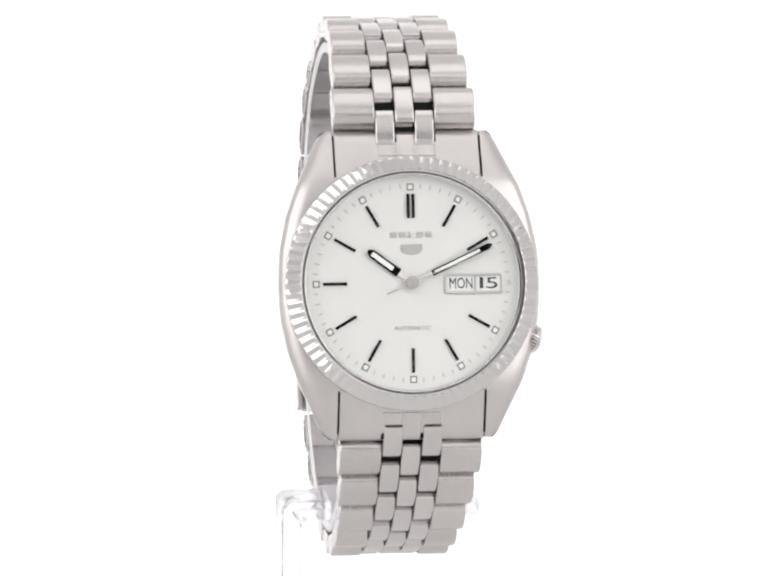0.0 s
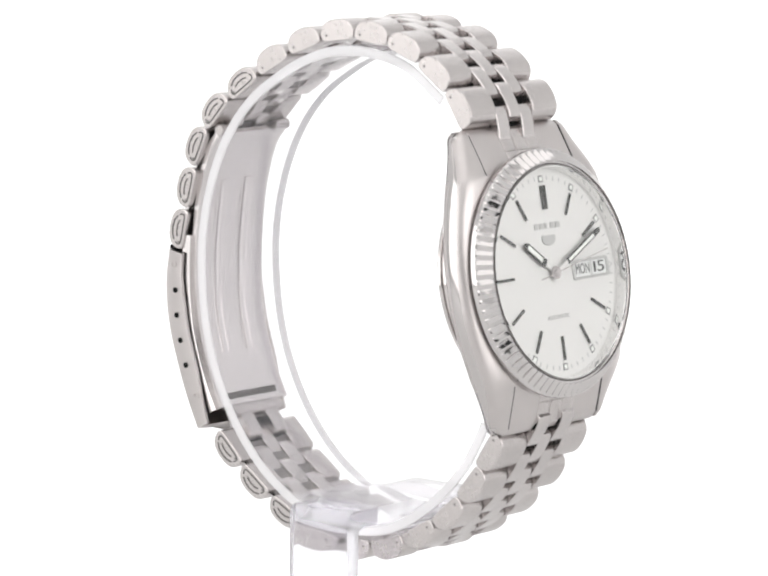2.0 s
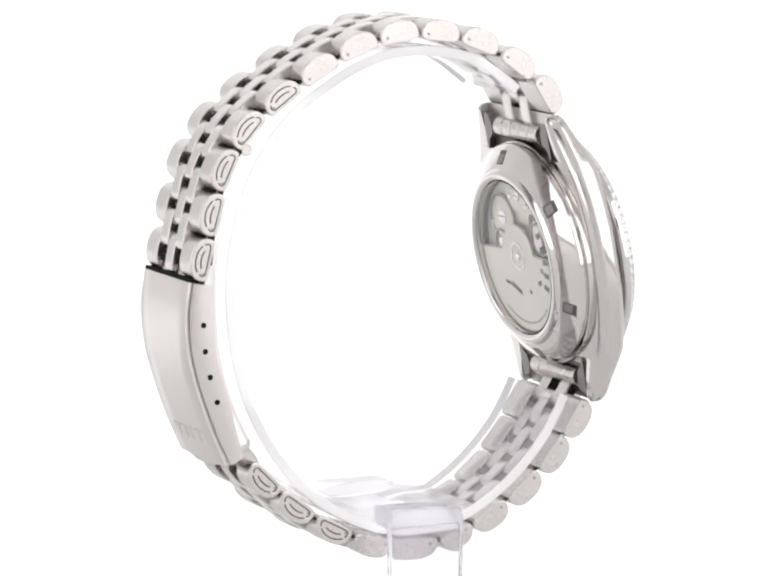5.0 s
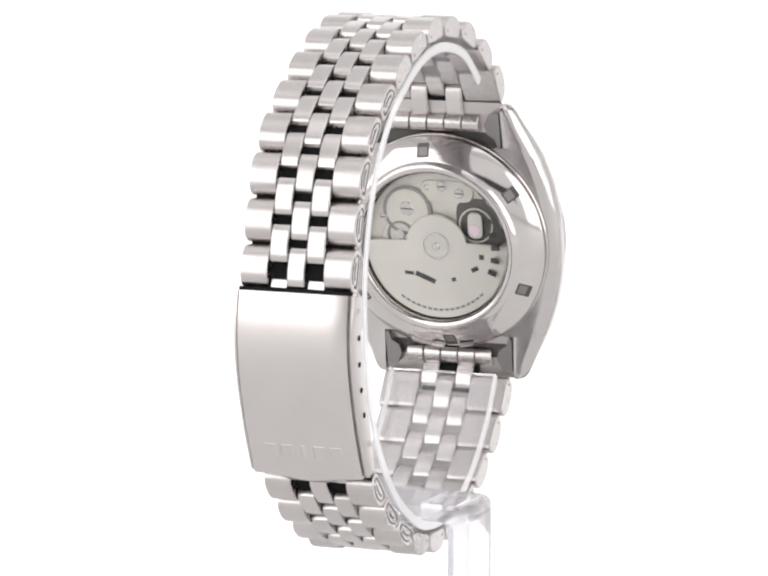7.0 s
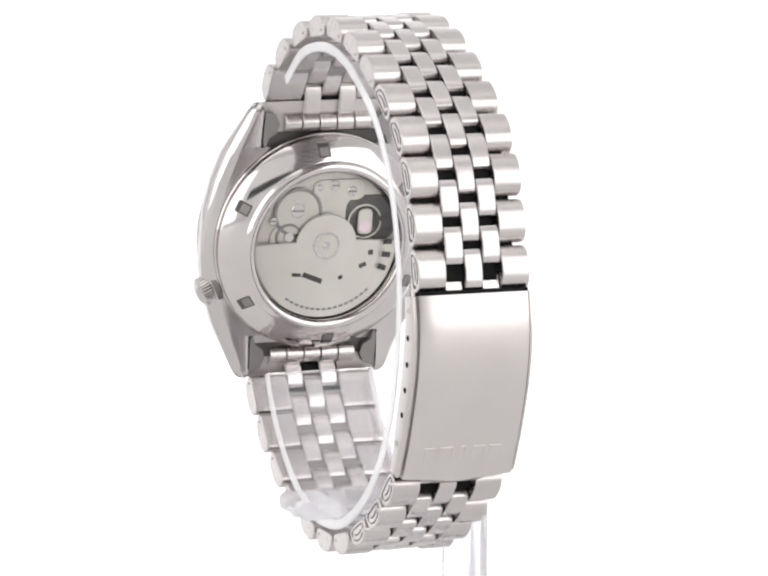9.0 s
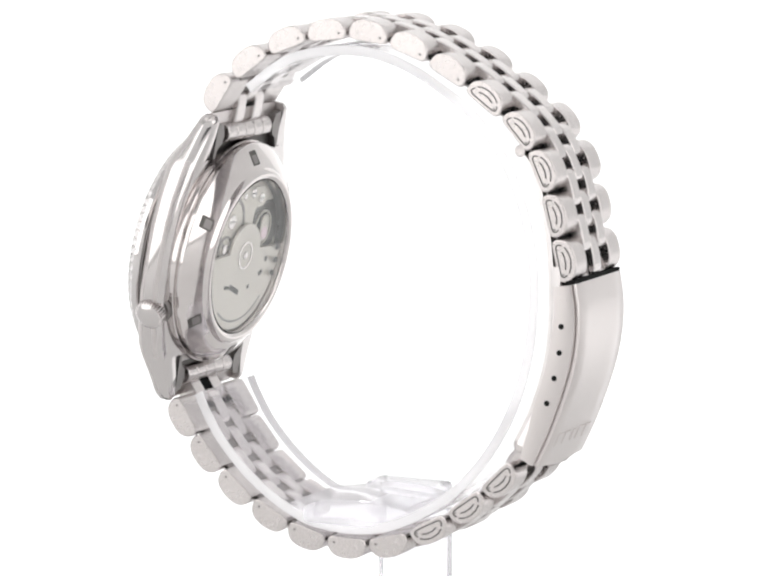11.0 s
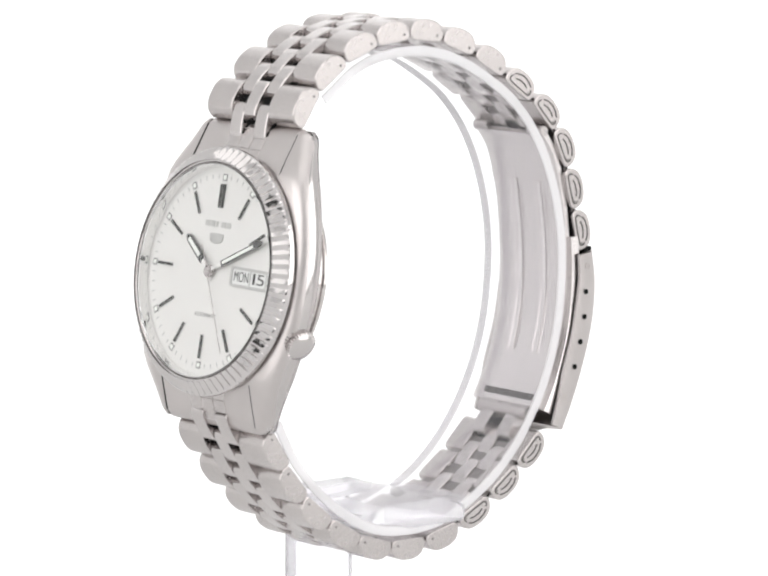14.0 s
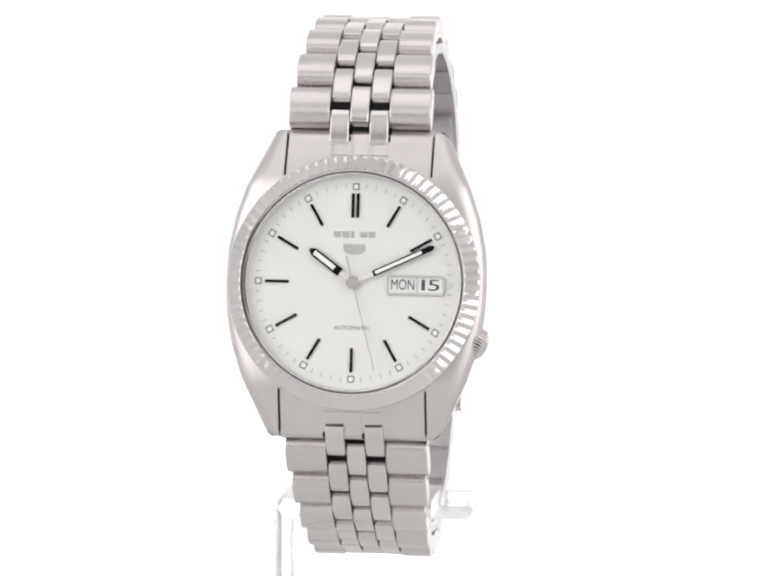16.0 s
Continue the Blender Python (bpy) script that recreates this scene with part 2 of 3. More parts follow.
def build_case(watch):
    bm = bmesh.new()

    def section(u, inner=None):
        w, t, b = lerp(WIDTH, u), lerp(TOP, u), lerp(BOTTOM, u)
        flank = [(w - 2.0, b), (w - 0.9, b + 0.25), (w - 0.25, b + 0.9), (w, b + 1.6), (w, t - 1.6), (w - 0.4, t - 0.85), (w - 0.95, t - 0.38), (w - 2.2, t)]
        if inner is None:
            return flank + [(-x, n) for x, n in reversed(flank)]
        k = min(1.0, (w - inner) / 3.2)
        flank = [(w - (w - x) * k, n) for x, n in flank]
        return flank + [(inner, t - 0.025), (inner, b + 0.1)]

    us = [-15, -13.5, -11.5, -9.4, -7, -5, -2.5, 0, 2.5, 5, 7, 9.4, 11.5, 13.5, 15]
    loft(bm, [[(x, u, n) for x, n in section(u)] for u in us], True, False)
    for sx in (1, -1):
        for su in (1, -1):
            loft(bm, [[(sx * x, su * u, n) for x, n in section(u, 10.55)] for u in (15, 16, 17, 18, 19, 20, 20.5, 21, 21.3, 21.7)], True, False)
            tip = section(21.7, 10.55)
            bm.faces.new([bm.verts.new((sx * x, su * 21.7, n)) for x, n in tip])
    case = part("case", bm, BRUSHED, watch, "brushed steel tonneau watch case", HEAD, 34)
    case.data.materials.append(POLISHED)
    for f in case.data.polygons:
        side = abs(f.normal.x) / max(1e-6, math.hypot(f.normal.x, f.normal.z))
        if (side > 0.95 and abs(f.center.x) > 0.0108) or (abs(f.normal.z) > 0.25 and f.center.z < -0.0045):
            f.material_index = 1
    for sx in (1, -1):
        for su in (1, -1):
            # the bores are only black discs that paint in their shade
            bm = disc(0.45, 0, 0.3, steps=16)
            part("spring_bar_hole", bm, SHADE_BLACK, case, "black disc for the shade in a bore", at(sx * 10.53, su * 19.2, -4.9) @ pose(0, 0, 0, 0, -90 * sx, 0))
    return case


def build_bezel(watch):
    # V-shaped flutes cut into the sloping face, fading out in the outer wall
    flutes = 78
    bm = bmesh.new()
    rings = []
    prof = [(15.5, 0.9, 0), (15.52, 1.62, 0), (15.62, 1.72, 0), (15.84, 1.74, 0), (15.9, 2.02, 0.0), (15.98, 2.08, 0.55), (16.3, 1.84, 1), (17.0, 1.28, 1), (17.6, 0.8, 0.95), (17.8, 0.56, 0.5), (17.88, 0.38, 0.15), (17.92, 0.15, 0), (17.94, -0.3, 0), (17.86, -0.46, 0), (17.66, -0.66, 0), (15.6, -0.68, 0)]
    n = flutes * 6
    for r, h, f in prof:
        ring = []
        for i in range(n):
            a = 2 * math.pi * i / n
            k = (0, 0.33, 0.67, 1, 0.67, 0.33)[i % 6] * 0.36 * f
            ring.append(((r - k * 0.62) * math.cos(a), (r - k * 0.62) * math.sin(a), h - k * 0.75))
        rings.append(ring)
    rings.append(rings[0])
    loft(bm, rings, True, False)
    bezel = part("bezel", bm, BEZEL, watch, "fluted polished steel bezel", HEAD, 14)
    # darker ring paints the shade in the gap under the bezel
    part("bezel_gap_ring", lathe([(15.6, -0.64), (17.36, -0.64), (17.36, -0.93), (15.6, -0.93)], 96), INNER, watch, "dark ring for the shade under the bezel", HEAD)
    part("crystal_seal", lathe([(15.3, 1.6), (15.3, 1.76), (15.46, 1.76), (15.46, 1.6)], 96), INNER, watch, "grey sealing ring round the crystal", HEAD)
    part("flange", lathe([(15.44, 1.58), (15.1, 1.58), (14.85, 0.05), (15.4, 0.0)], 96), MIRROR, watch, "polished inner ring round the dial", HEAD)
    g = part("crystal", lathe([(0.01, 1.62), (15.28, 1.62), (15.28, 1.9), (15.2, 2.0), (15.16, 2.02), (15.0, 2.03), (12, 2.06), (6, 2.09), (0.01, 2.1)], 96), GLASS, watch, "clear flat watch crystal", HEAD)
    g.visible_shadow = False
    return bezel


def build_dial(watch):
    dial = part("dial", disc(15.2, -0.5, 0.0, steps=96), DIAL, watch, "silver-white sunburst dial", HEAD)
    baton = box(bmesh.new(), -0.21, 0.21, 9.15, 12.55, 0.0, 0.28, 0.05)
    baton = finish(baton, "hour_marker", BAR)
    dot = finish(plate(rounded(-0.5, 0.5, 13.0, 14.0, 0.05, 1), 0.0, 0.05), "lume_border", GREY_INK)
    lume = finish(plate(rounded(-0.3, 0.3, 13.2, 13.8, 0.05, 1), 0.05, 0.09), "lume_square", LUME)
    for h in range(12):
        if h == 3:
            continue
        turn = pose(0, 0, 0, 0, 0, -30 * h)
        b = part("lume_border", dot, None, dial, "", turn)
        part("lume_square", lume, None, b)
        if h == 0:
            for x in (-0.36, 0.36):
                part("hour_marker", baton, None, dial, "polished baton marker", at(x, 0, 0))
        else:
            part("hour_marker", baton, None, dial, "polished baton marker", turn)
    tick = finish(box(bmesh.new(), -0.06, 0.06, 13.3, 13.95, 0.0, 0.03), "minute_tick", TICK)
    for i in range(60):
        if i % 5:
            part("minute_tick", tick, None, dial, "", pose(0, 0, 0, 0, 0, -6 * i))
    # day and date window with its raised frame
    fr = bmesh.new()
    o, q = rounded(4.5, 13.0, -1.62, 1.3, 0.55), rounded(4.95, 12.55, -1.2, 0.88, 0.25)
    loft(fr, [[(x, y, 0.0) for x, y in o], [(x, y, 0.2) for x, y in o], [(x, y, 0.26) for x, y in rounded(4.65, 12.85, -1.47, 1.15, 0.45)],
              [(x, y, 0.2) for x, y in q], [(x, y, 0.02) for x, y in q]], True, False)
    f = part("date_frame", fr, SILVER, dial, "silver frame of the calendar window")
    part("day_disc", plate(rounded(4.9, 8.85, -1.25, 0.93, 0.1, 1), 0.0, 0.03), WHITE, f, "white day disc")
    part("date_disc", plate(rounded(9.1, 12.6, -1.25, 0.93, 0.1, 1), 0.0, 0.03), WHITE, f, "white date disc")
    part("divider", box(bmesh.new(), 8.86, 9.09, -1.2, 0.88, 0.0, 0.12), SILVER, f)
    lettering("day_print", "MON", 2.1, INK, dial, at(6.95, -0.17, 0.05), "black day print", 3.25)
    lettering("date_print", "1", 2.25, INK, dial, at(9.85, -0.17, 0.05), "black date print", 0.5)
    lettering("date_print", "5", 2.25, INK, dial, at(11.35, -0.17, 0.05), "black date print", 1.6)
    lettering("dial_print", "AUTOMATIC", 0.85, GREY_INK, dial, at(0, -6.35, 0.02), "fine grey print", 5.2)
    part("index_mark", plate([(13.5, -0.55), (14.2, -0.1), (13.5, 0.35), (13.35, 0.2), (13.85, -0.1), (13.35, -0.4)], 0.0, 0.06), SILVER, dial)
    # the maker's mark, as plain raised shapes
    for i in range(5):
        part("brand_bar", box(bmesh.new(), -3.0 + i * 1.24, -3.0 + i * 1.24 + (1.0 if i != 2 else 0.5), 6.35, 7.2, 0.0, 0.1, 0.03), SILVER, dial)
    part("shield_mark", plate([(-1.55, 5.45), (-1.55, 4.6), (-1.1, 4.15), (0, 3.9), (1.1, 4.15), (1.55, 4.6), (1.55, 5.45)], 0.0, 0.12, 0.05), SILVER, dial, "silver shield emblem")
    return dial


def build_hands(watch):
    def hand(name, angle, start, tip, width, h, block, point, label):
        m = HEAD @ pose(0, 0, 0, 0, 0, -angle)
        w = width / 2
        ob = part(name, plate([(-w, start), (w, start), (w * 0.95, tip - w * 1.1), (w * 0.3, tip), (-w * 0.3, tip), (-w * 0.95, tip - w * 1.1)], h, h + 0.18, 0.03), BAR, watch, label, m)
        k = w * 0.52
        part("lume_inlay", plate([(-k, start + block), (k, start + block), (k, tip - point), (-k, tip - point)], h + 0.18, h + 0.22), LUME, ob, "white luminous inlay")
        part("neck", plate([(-0.2, 0.3), (0.2, 0.3), (0.26, start + 0.02), (-0.26, start + 0.02)], h + 0.02, h + 0.15, 0.02), PALE, ob)
        part("hub", lathe([(0.01, h + 0.17), (0.88, h + 0.17), (0.93, h + 0.1), (0.93, h), (0.01, h)], 32), SATIN, ob)
        return ob
    hand("hour_hand", 306.6, 2.35, 7.75, 1.25, 0.4, 1.0, 0.75, "steel-edged hour hand with white inlay")
    hand("minute_hand", 65.0, 3.1, 12.5, 0.85, 0.66, 0.35, 1.9, "steel-edged minute hand with white inlay")
    bm = plate([(-0.09, -4.0), (0.09, -4.0), (0.08, 0), (0.04, 12.6), (-0.04, 12.6), (-0.08, 0)], 0.9, 0.98)
    second = part("second_hand", bm, SATIN, watch, "thin steel second hand", HEAD)
    part("hub_cap", disc(0.62, 0.9, 1.08, steps=24, edge=0.16), SATIN, second)
    return second


def build_crown(watch):
    bm = bmesh.new()
    n = 96
    rings = []
    for r, h, f in [(0.9, 16.5, 0), (0.9, 18.2, 0), (2.0, 18.25, 0), (2.3, 18.4, 1), (2.3, 19.75, 1), (2.0, 19.95, 0), (1.3, 20.45, 0), (0.6, 20.6, 0), (0.01, 20.62, 0)]:
        rings.append([((r - (0.34 if i % 3 == 0 else 0) * f) * math.cos(2 * math.pi * i / n), (r - (0.34 if i % 3 == 0 else 0) * f) * math.sin(2 * math.pi * i / n), h) for i in range(n)])
    loft(bm, rings)
    crown = part("crown", bm, POLISHED, watch, "knurled steel crown", HEAD @ at(0, 0, -3.6, -25.0) @ pose(0, 0, 0, 0, 90, 0))
    # dark ring paints the shadow between crown and case
    part("crown_shade_ring", lathe([(0.9, 17.2), (2.5, 17.2), (2.5, 18.0), (0.9, 18.0)], 48), INNER, crown, "dark ring for the shadow behind the crown")


def build_back(watch):
    back = part("case_back", lathe([(17.1, -5.3), (17.1, -6.1), (17.0, -6.25), (16.55, -6.3), (16.55, -6.65), (16.8, -6.7), (16.9, -6.8), (16.9, -7.15), (16.75, -7.4), (13.75, -9.3), (13.55, -9.35), (13.4, -9.5), (13.15, -9.82), (12.8, -10.0), (12.4, -10.0), (12.05, -9.85), (11.85, -9.6), (11.75, -9.2), (11.75, -8.4), (17.1, -5.3)], 128), BACK, watch, "polished screw-down steel back ring", HEAD, 30)
    # a wrench slot: raised dark plate for its shade, with a paler floor
    slot_bm = bmesh.new()
    loft(slot_bm, [[(x, y, h) for x, y in rounded(-1.15, 1.15, -0.95, 0.95, 0.15, 2)] for h in (-0.3, 0.04)])
    notch = finish(slot_bm, "notch", DARK_METAL_AND_SHADE)
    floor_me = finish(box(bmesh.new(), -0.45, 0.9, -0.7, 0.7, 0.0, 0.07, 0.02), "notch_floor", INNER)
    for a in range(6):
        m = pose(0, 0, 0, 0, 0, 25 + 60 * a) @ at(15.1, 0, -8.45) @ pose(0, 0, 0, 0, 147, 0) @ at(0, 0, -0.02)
        slot = part("notch", notch, None, back, "dark plate for the shade in a wrench slot", m)
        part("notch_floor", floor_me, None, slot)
    g = part("back_crystal", lathe([(0.01, -9.75), (11.74, -9.75), (11.74, -9.4), (0.01, -9.4)], 96), GLASS, watch, "clear round display window", HEAD)
    g.visible_shadow = False
    # movement, seen from behind: x to the wearer's side is mirrored
    B = HEAD @ pose(0, 0, 0, 0, 180, 0)
    mv = part("movement", disc(12.4, 5.6, 7.6, steps=96), PLATE, watch, "grey steel automatic movement", B)
    # a flat dark plate carries the shade of the recess
    part("recess", plate(rounded(3.2, 11.4, 0.1, 7.5, 2.2), 7.6, 7.66), DARK_METAL_AND_SHADE, mv, "dark plate for the shade of a recess")
    part("ring", lathe([(12.3, 7.6), (12.3, 8.3), (11.74, 8.3), (11.6, 7.6)], 96), DARK_METAL_AND_SHADE, mv, "dark movement ring")
    part("bridge", disc(3.5, 7.6, 8.0, -4.7, 5.2, 48, edge=0.15), PLATE, mv, "round steel bridge")
    part("bridge", plate(rounded(-2.4, 6.2, 6.8, 10.2, 1.4), 7.6, 7.9, 0.15), PLATE, mv, "steel bridge")
    part("bridge", disc(2.8, 7.6, 7.95, -6.2, 0.9, 48, edge=0.15), PLATE, mv, "round steel bridge")
    part("balance_wheel", lathe([(2.75, 7.7), (2.75, 7.9), (2.5, 7.9), (2.5, 7.7)], 48, None, 6.3, 3.3), PLATE, mv, "balance wheel rim")
    part("balance_cock", plate(rounded(5.1, 7.5, 1.3, 5.4, 0.9), 7.95, 8.25, 0.15), PLATE, mv, "small steel cock")
    part("jewel", disc(1.0, 8.25, 8.35, 6.2, 2.6, 24, edge=0.1), RUBY, mv, "pink jewel bearing")
    for x, y, r in ((-4.7, 5.5, 1.1), (1.1, 9.3, 0.75), (3.9, 8.3, 0.75), (-8.6, 4.0, 0.6)):
        s = part("screw", disc(r, 8.0, 8.15, x, y, 24, edge=0.08), POLISHED, mv, "slotted steel screw")
        # dark bar in place of the shade in the screw slot
        part("slot", box(bmesh.new(), x - r * 0.8, x + r * 0.8, y - 0.1, y + 0.1, 8.15, 8.17), DARK_METAL_AND_SHADE, s)
    part("gear", lathe([(3.9, 7.95), (3.9, 8.05), (3.4, 8.05), (3.4, 7.95)], 60, None, -4.7, 5.2), INNER, mv, "thin gear rim")
    part("wheel", lathe([(2.1, 7.95), (2.1, 8.2), (1.75, 8.2), (1.75, 7.95)], 48, None, -6.0, 1.4), INNER, mv, "small winding wheel rim")
    part("wheel", lathe([(0.7, 7.95), (0.7, 8.24), (0.01, 8.24)], 32, None, -6.0, 1.4), POLISHED, mv)
    part("screw", disc(0.5, 7.9, 8.05, -1.4, 9.0, 20, edge=0.08), POLISHED, mv, "small steel screw")
    # the oscillating weight: a half disc with a rounded boss
    out = [(11.5 * math.cos(radians(a)), 11.5 * math.sin(radians(a))) for a in np.linspace(178, 362, 48)]
    out += [(4.9 * math.cos(radians(a)), 4.9 * math.sin(radians(a))) for a in np.linspace(8, 172, 28)]
    rotor = part("rotor", plate(out, 8.3, 8.75, 0.12), ROTOR, mv, "half-round steel winding rotor")
    part("rotor_ring", lathe([(2.15, 8.75), (2.15, 8.86), (1.85, 8.86), (1.85, 8.75)], 48), POLISHED, rotor)
    part("rotor_hub", disc(0.6, 8.75, 8.95, steps=24, edge=0.1), POLISHED, rotor)
    for x, y, w, d, a in ((-4.6, -4.5, 1.5, 0.55, -5), (-2.0, -5.1, 3.4, 0.8, -22), (2.6, -5.2, 0.7, 0.6, 20), (6.1, -3.4, 1.2, 0.7, 25), (7.3, -1.4, 0.8, 0.8, 0)):
        part("engraving", box(bmesh.new(), -w / 2, w / 2, -d / 2, d / 2, 8.75, 8.77), INK, rotor, "black stamped mark", at(x, y, 0, a))
    for i in range(5):
        a = 26 - i * 12
        part("engraving", box(bmesh.new(), -0.7, 0.7, -0.42, 0.42, 9.25, 9.28), INK, mv, "black stamped mark", pose(0, 0, 0, 0, 0, a) @ at(9.8, 0, 0))
    for i in range(16):
        part("engraving", box(bmesh.new(), -0.35, 0.35, -0.18, 0.18, 8.75, 8.77), GREY_INK, rotor, "", pose(0, 0, 0, 0, 0, 235 + i * 5.2) @ at(10.2, 0, 0, 90))


# bracelet rows: centres (y, z) from the upper lug over the back to the clasp, and from the clasp to the lower lug
UPPER = [(-22.3, 28.9), (-17.5, 33.6), (-11.5, 36.9), (-5.1, 38.4), (1.5, 38.4), (7.8, 36.7), (13.8, 33.6), (19.4, 29.8), (24.6, 25.4), (28.2, 19.8), (30.1, 13.4), (31.6, 7.0)]
LOWER = [(22.2, -25.8), (17.2, -30.2), (11.4, -34.0), (5.1, -36.7), (-1.6, -37.5), (-8.2, -36.6), (-14.2, -34.0), (-19.8, -30.2), (-24.4, -25.4), (-28.0, -20.1)]


def ease_back(rows, amount):
    """Let the loop's far side out a little."""
    return [(y + amount * min(1.0, max(0.0, (y - 2.0) / 22.0)), z) for y, z in rows]


TAPER = [(0, 1.02), (1, 0.935), (2, 0.85), (3, 0.79), (4, 0.75), (5, 0.73), (7, 0.72), (12, 0.72)]
UPPER, LOWER = ease_back(UPPER, 0.8), ease_back(LOWER, 0.7)
CLASP = [(33.6, 3.8), (34.2, -0.3), (34.1, -4.7), (33.3, -9.2), (31.6, -14.6), (29.8, -19.2), (27.9, -23.2)]


def row_pose(p, d, k=1.0):
    """Place a link: x across, y along the bracelet, z outward."""
    d = Vector(d).normalized()
    out = Vector((d.y, -d.x))
    if out.dot(Vector(p)) < 0:
        out = -out
    y = Vector((0, d.x, d.y))
    z = Vector((0, out.x, out.y))
    x = y.cross(z)
    m = Matrix(((x.x, y.x, z.x, 0), (x.y, y.y, z.y, p[0] * MM), (x.z, y.z, z.z, p[1] * MM), (0, 0, 0, 1)))
    return m @ Matrix.Diagonal((k, 1, 1, 1))


def build_bracelet(watch, end_top, end_low):
    def piece(name, x0, x1, half, scale_h=1.0, e=0.18):
        half_sec = [(0.8, -1.05), (0.94, -0.88), (1.0, -0.5), (0.99, -0.08), (0.93, 0.38), (0.81, 0.78), (0.63, 1.08), (0.42, 1.25), (0.2, 1.33)]
        if name != "outer_link":
            half_sec = [(0.82, -0.86), (0.98, -0.58), (1.01, -0.1), (0.99, 0.5), (0.92, 0.86), (0.76, 1.08), (0.5, 1.17), (0.25, 1.21)]
        sec = [(-0.45, -1.08), (0.45, -1.08)] + half_sec + [(0.0, half_sec[-1][1] + 0.015)] + [(-a, b) for a, b in reversed(half_sec)]
        bm = bmesh.new()
        rings = []
        for x, s in ((x0, 1 - e / half), (x0 + e * 0.35, 1 - 0.35 * e / half), (x0 + e, 1), (x0 + e + 0.16, 1), (x1 - e - 0.16, 1), (x1 - e, 1), (x1 - e * 0.35, 1 - 0.35 * e / half), (x1, 1 - e / half)):
            rings.append([(x, a * half * s, b * 1.32 * scale_h * (1 - (1 - s) * 1.6)) for a, b in sec])
        return finish(loft(bm, rings), name, SATIN if name == "outer_link" else GLOSS, 24)
    outer_l = piece("outer_link", -10.0, -4.25, 3.12)
    outer_r = piece("outer_link", 4.25, 10.0, 3.12)
    centre = piece("centre_link", -1.34, 1.34, 2.78, 0.97)
    side_l = piece("side_link", -4.16, -1.45, 2.68, 0.97)
    side_r = piece("side_link", 1.45, 4.16, 2.68, 0.97)
    # hidden black bands under the rows put shade into the gaps
    core, core_t = smooth_path([end_top] + UPPER + [(33.4, 3.5)], 2)
    bracelet = part("bracelet", strip((core, core_t), [(-4.3, -0.5), (4.3, -0.5), (4.3, 0.3), (-4.3, 0.3)]), SHADE_BLACK, watch, "steel five-piece link bracelet")
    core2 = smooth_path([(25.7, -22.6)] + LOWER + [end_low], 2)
    part("gap_shade_strip", strip(core2, [(-4.3, -0.5), (4.3, -0.5), (4.3, 0.3), (-4.3, 0.3)]), SHADE_BLACK, bracelet)
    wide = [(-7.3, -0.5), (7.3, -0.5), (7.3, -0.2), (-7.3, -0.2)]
    part("gap_shade_strip", strip(smooth_path(UPPER + [(33.5, 3.2)], 2), wide), SHADE_BLACK, bracelet)
    part("gap_shade_strip", strip(smooth_path(LOWER, 2), wide), SHADE_BLACK, bracelet)
    # plates in darker steel carry the shading of the loop's inner side
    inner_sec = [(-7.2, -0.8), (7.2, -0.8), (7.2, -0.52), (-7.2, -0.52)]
    part("inner_shade_plate", strip(smooth_path(UPPER, 2), inner_sec), INNER, bracelet)
    part("inner_shade_plate", strip(smooth_path(LOWER, 2), inner_sec), INNER, bracelet)
    pin = finish(disc(0.2, 0, 0.05, steps=12), "pin", INNER)
    clip = bmesh.new()
    for pts in ([(-2.1, 0.1), (-2.35, -0.3), (-2.3, -0.65), (-2.0, -0.85), (-1.0, -0.88), (0.0, -0.88), (1.0, -0.88), (2.0, -0.85), (2.3, -0.65), (2.35, -0.3), (2.1, 0.1)], [(-1.9, 0.45), (-1.1, 0.9), (0.0, 1.08), (1.1, 0.9), (1.9, 0.45)], [(-1.3, -0.05), (-0.5, 0.2), (0.5, 0.2), (1.3, -0.05)]):
        way = [Vector(p) for p in pts]
        rings = []
        for k, p in enumerate(way):
            d = (way[min(k + 1, len(way) - 1)] - way[max(k - 1, 0)]).normalized()
            side = Vector((-d.y, d.x)) * 0.1
            rings.append([(*(p - side), 0), (*(p - side), 0.07), (*(p + side), 0.07), (*(p + side), 0)])
        loft(clip, rings)
    clip = finish(clip, "pin_clip", DARK_METAL_AND_SHADE)

    def sway(y, lead):
        # the worn bracelet leans a little sideways towards the clasp
        f = min(1.0, max(0.0, (y + 26.0) / 56.0))
        return lead + (-0.45 - lead) * f

    def run(rows, first, last, clips, from_lug, tuck, lead):
        pts = [Vector(first)] + [Vector(p) for p in rows] + [Vector(last)]
        n = len(rows)
        for i in range(1, n + 1):
            q = lerp(TAPER, i - 1 if from_lug else n - i)
            m = pose(sway(pts[i].x, lead) * MM, 0, 0) @ row_pose(pts[i], pts[i + 1] - pts[i - 1])
            for me, sx in ((outer_l, -1), (outer_r, 1)):
                ob = part("outer_link", me, None, bracelet, "", m @ at(sx * 4.25 * (1 - q), 0, 0) @ Matrix.Diagonal((q, 1, 1, 1)))
                part("pin", pin, None, ob, "", at(sx * 9.99, 2.0, -0.5) @ pose(0, 0, 0, 0, 90 * sx, 0))
                if (i - 1) in clips:
                    turn = Matrix(((0, 0, sx, sx * 0.00999), (1, 0, 0, 0), (0, 1, 0, 0), (0, 0, 0, 1)))
                    part("pin_clip", clip, None, ob, "", turn)
            near = 1.07 if (i if from_lug else n + 1 - i) <= 3 else 1.045
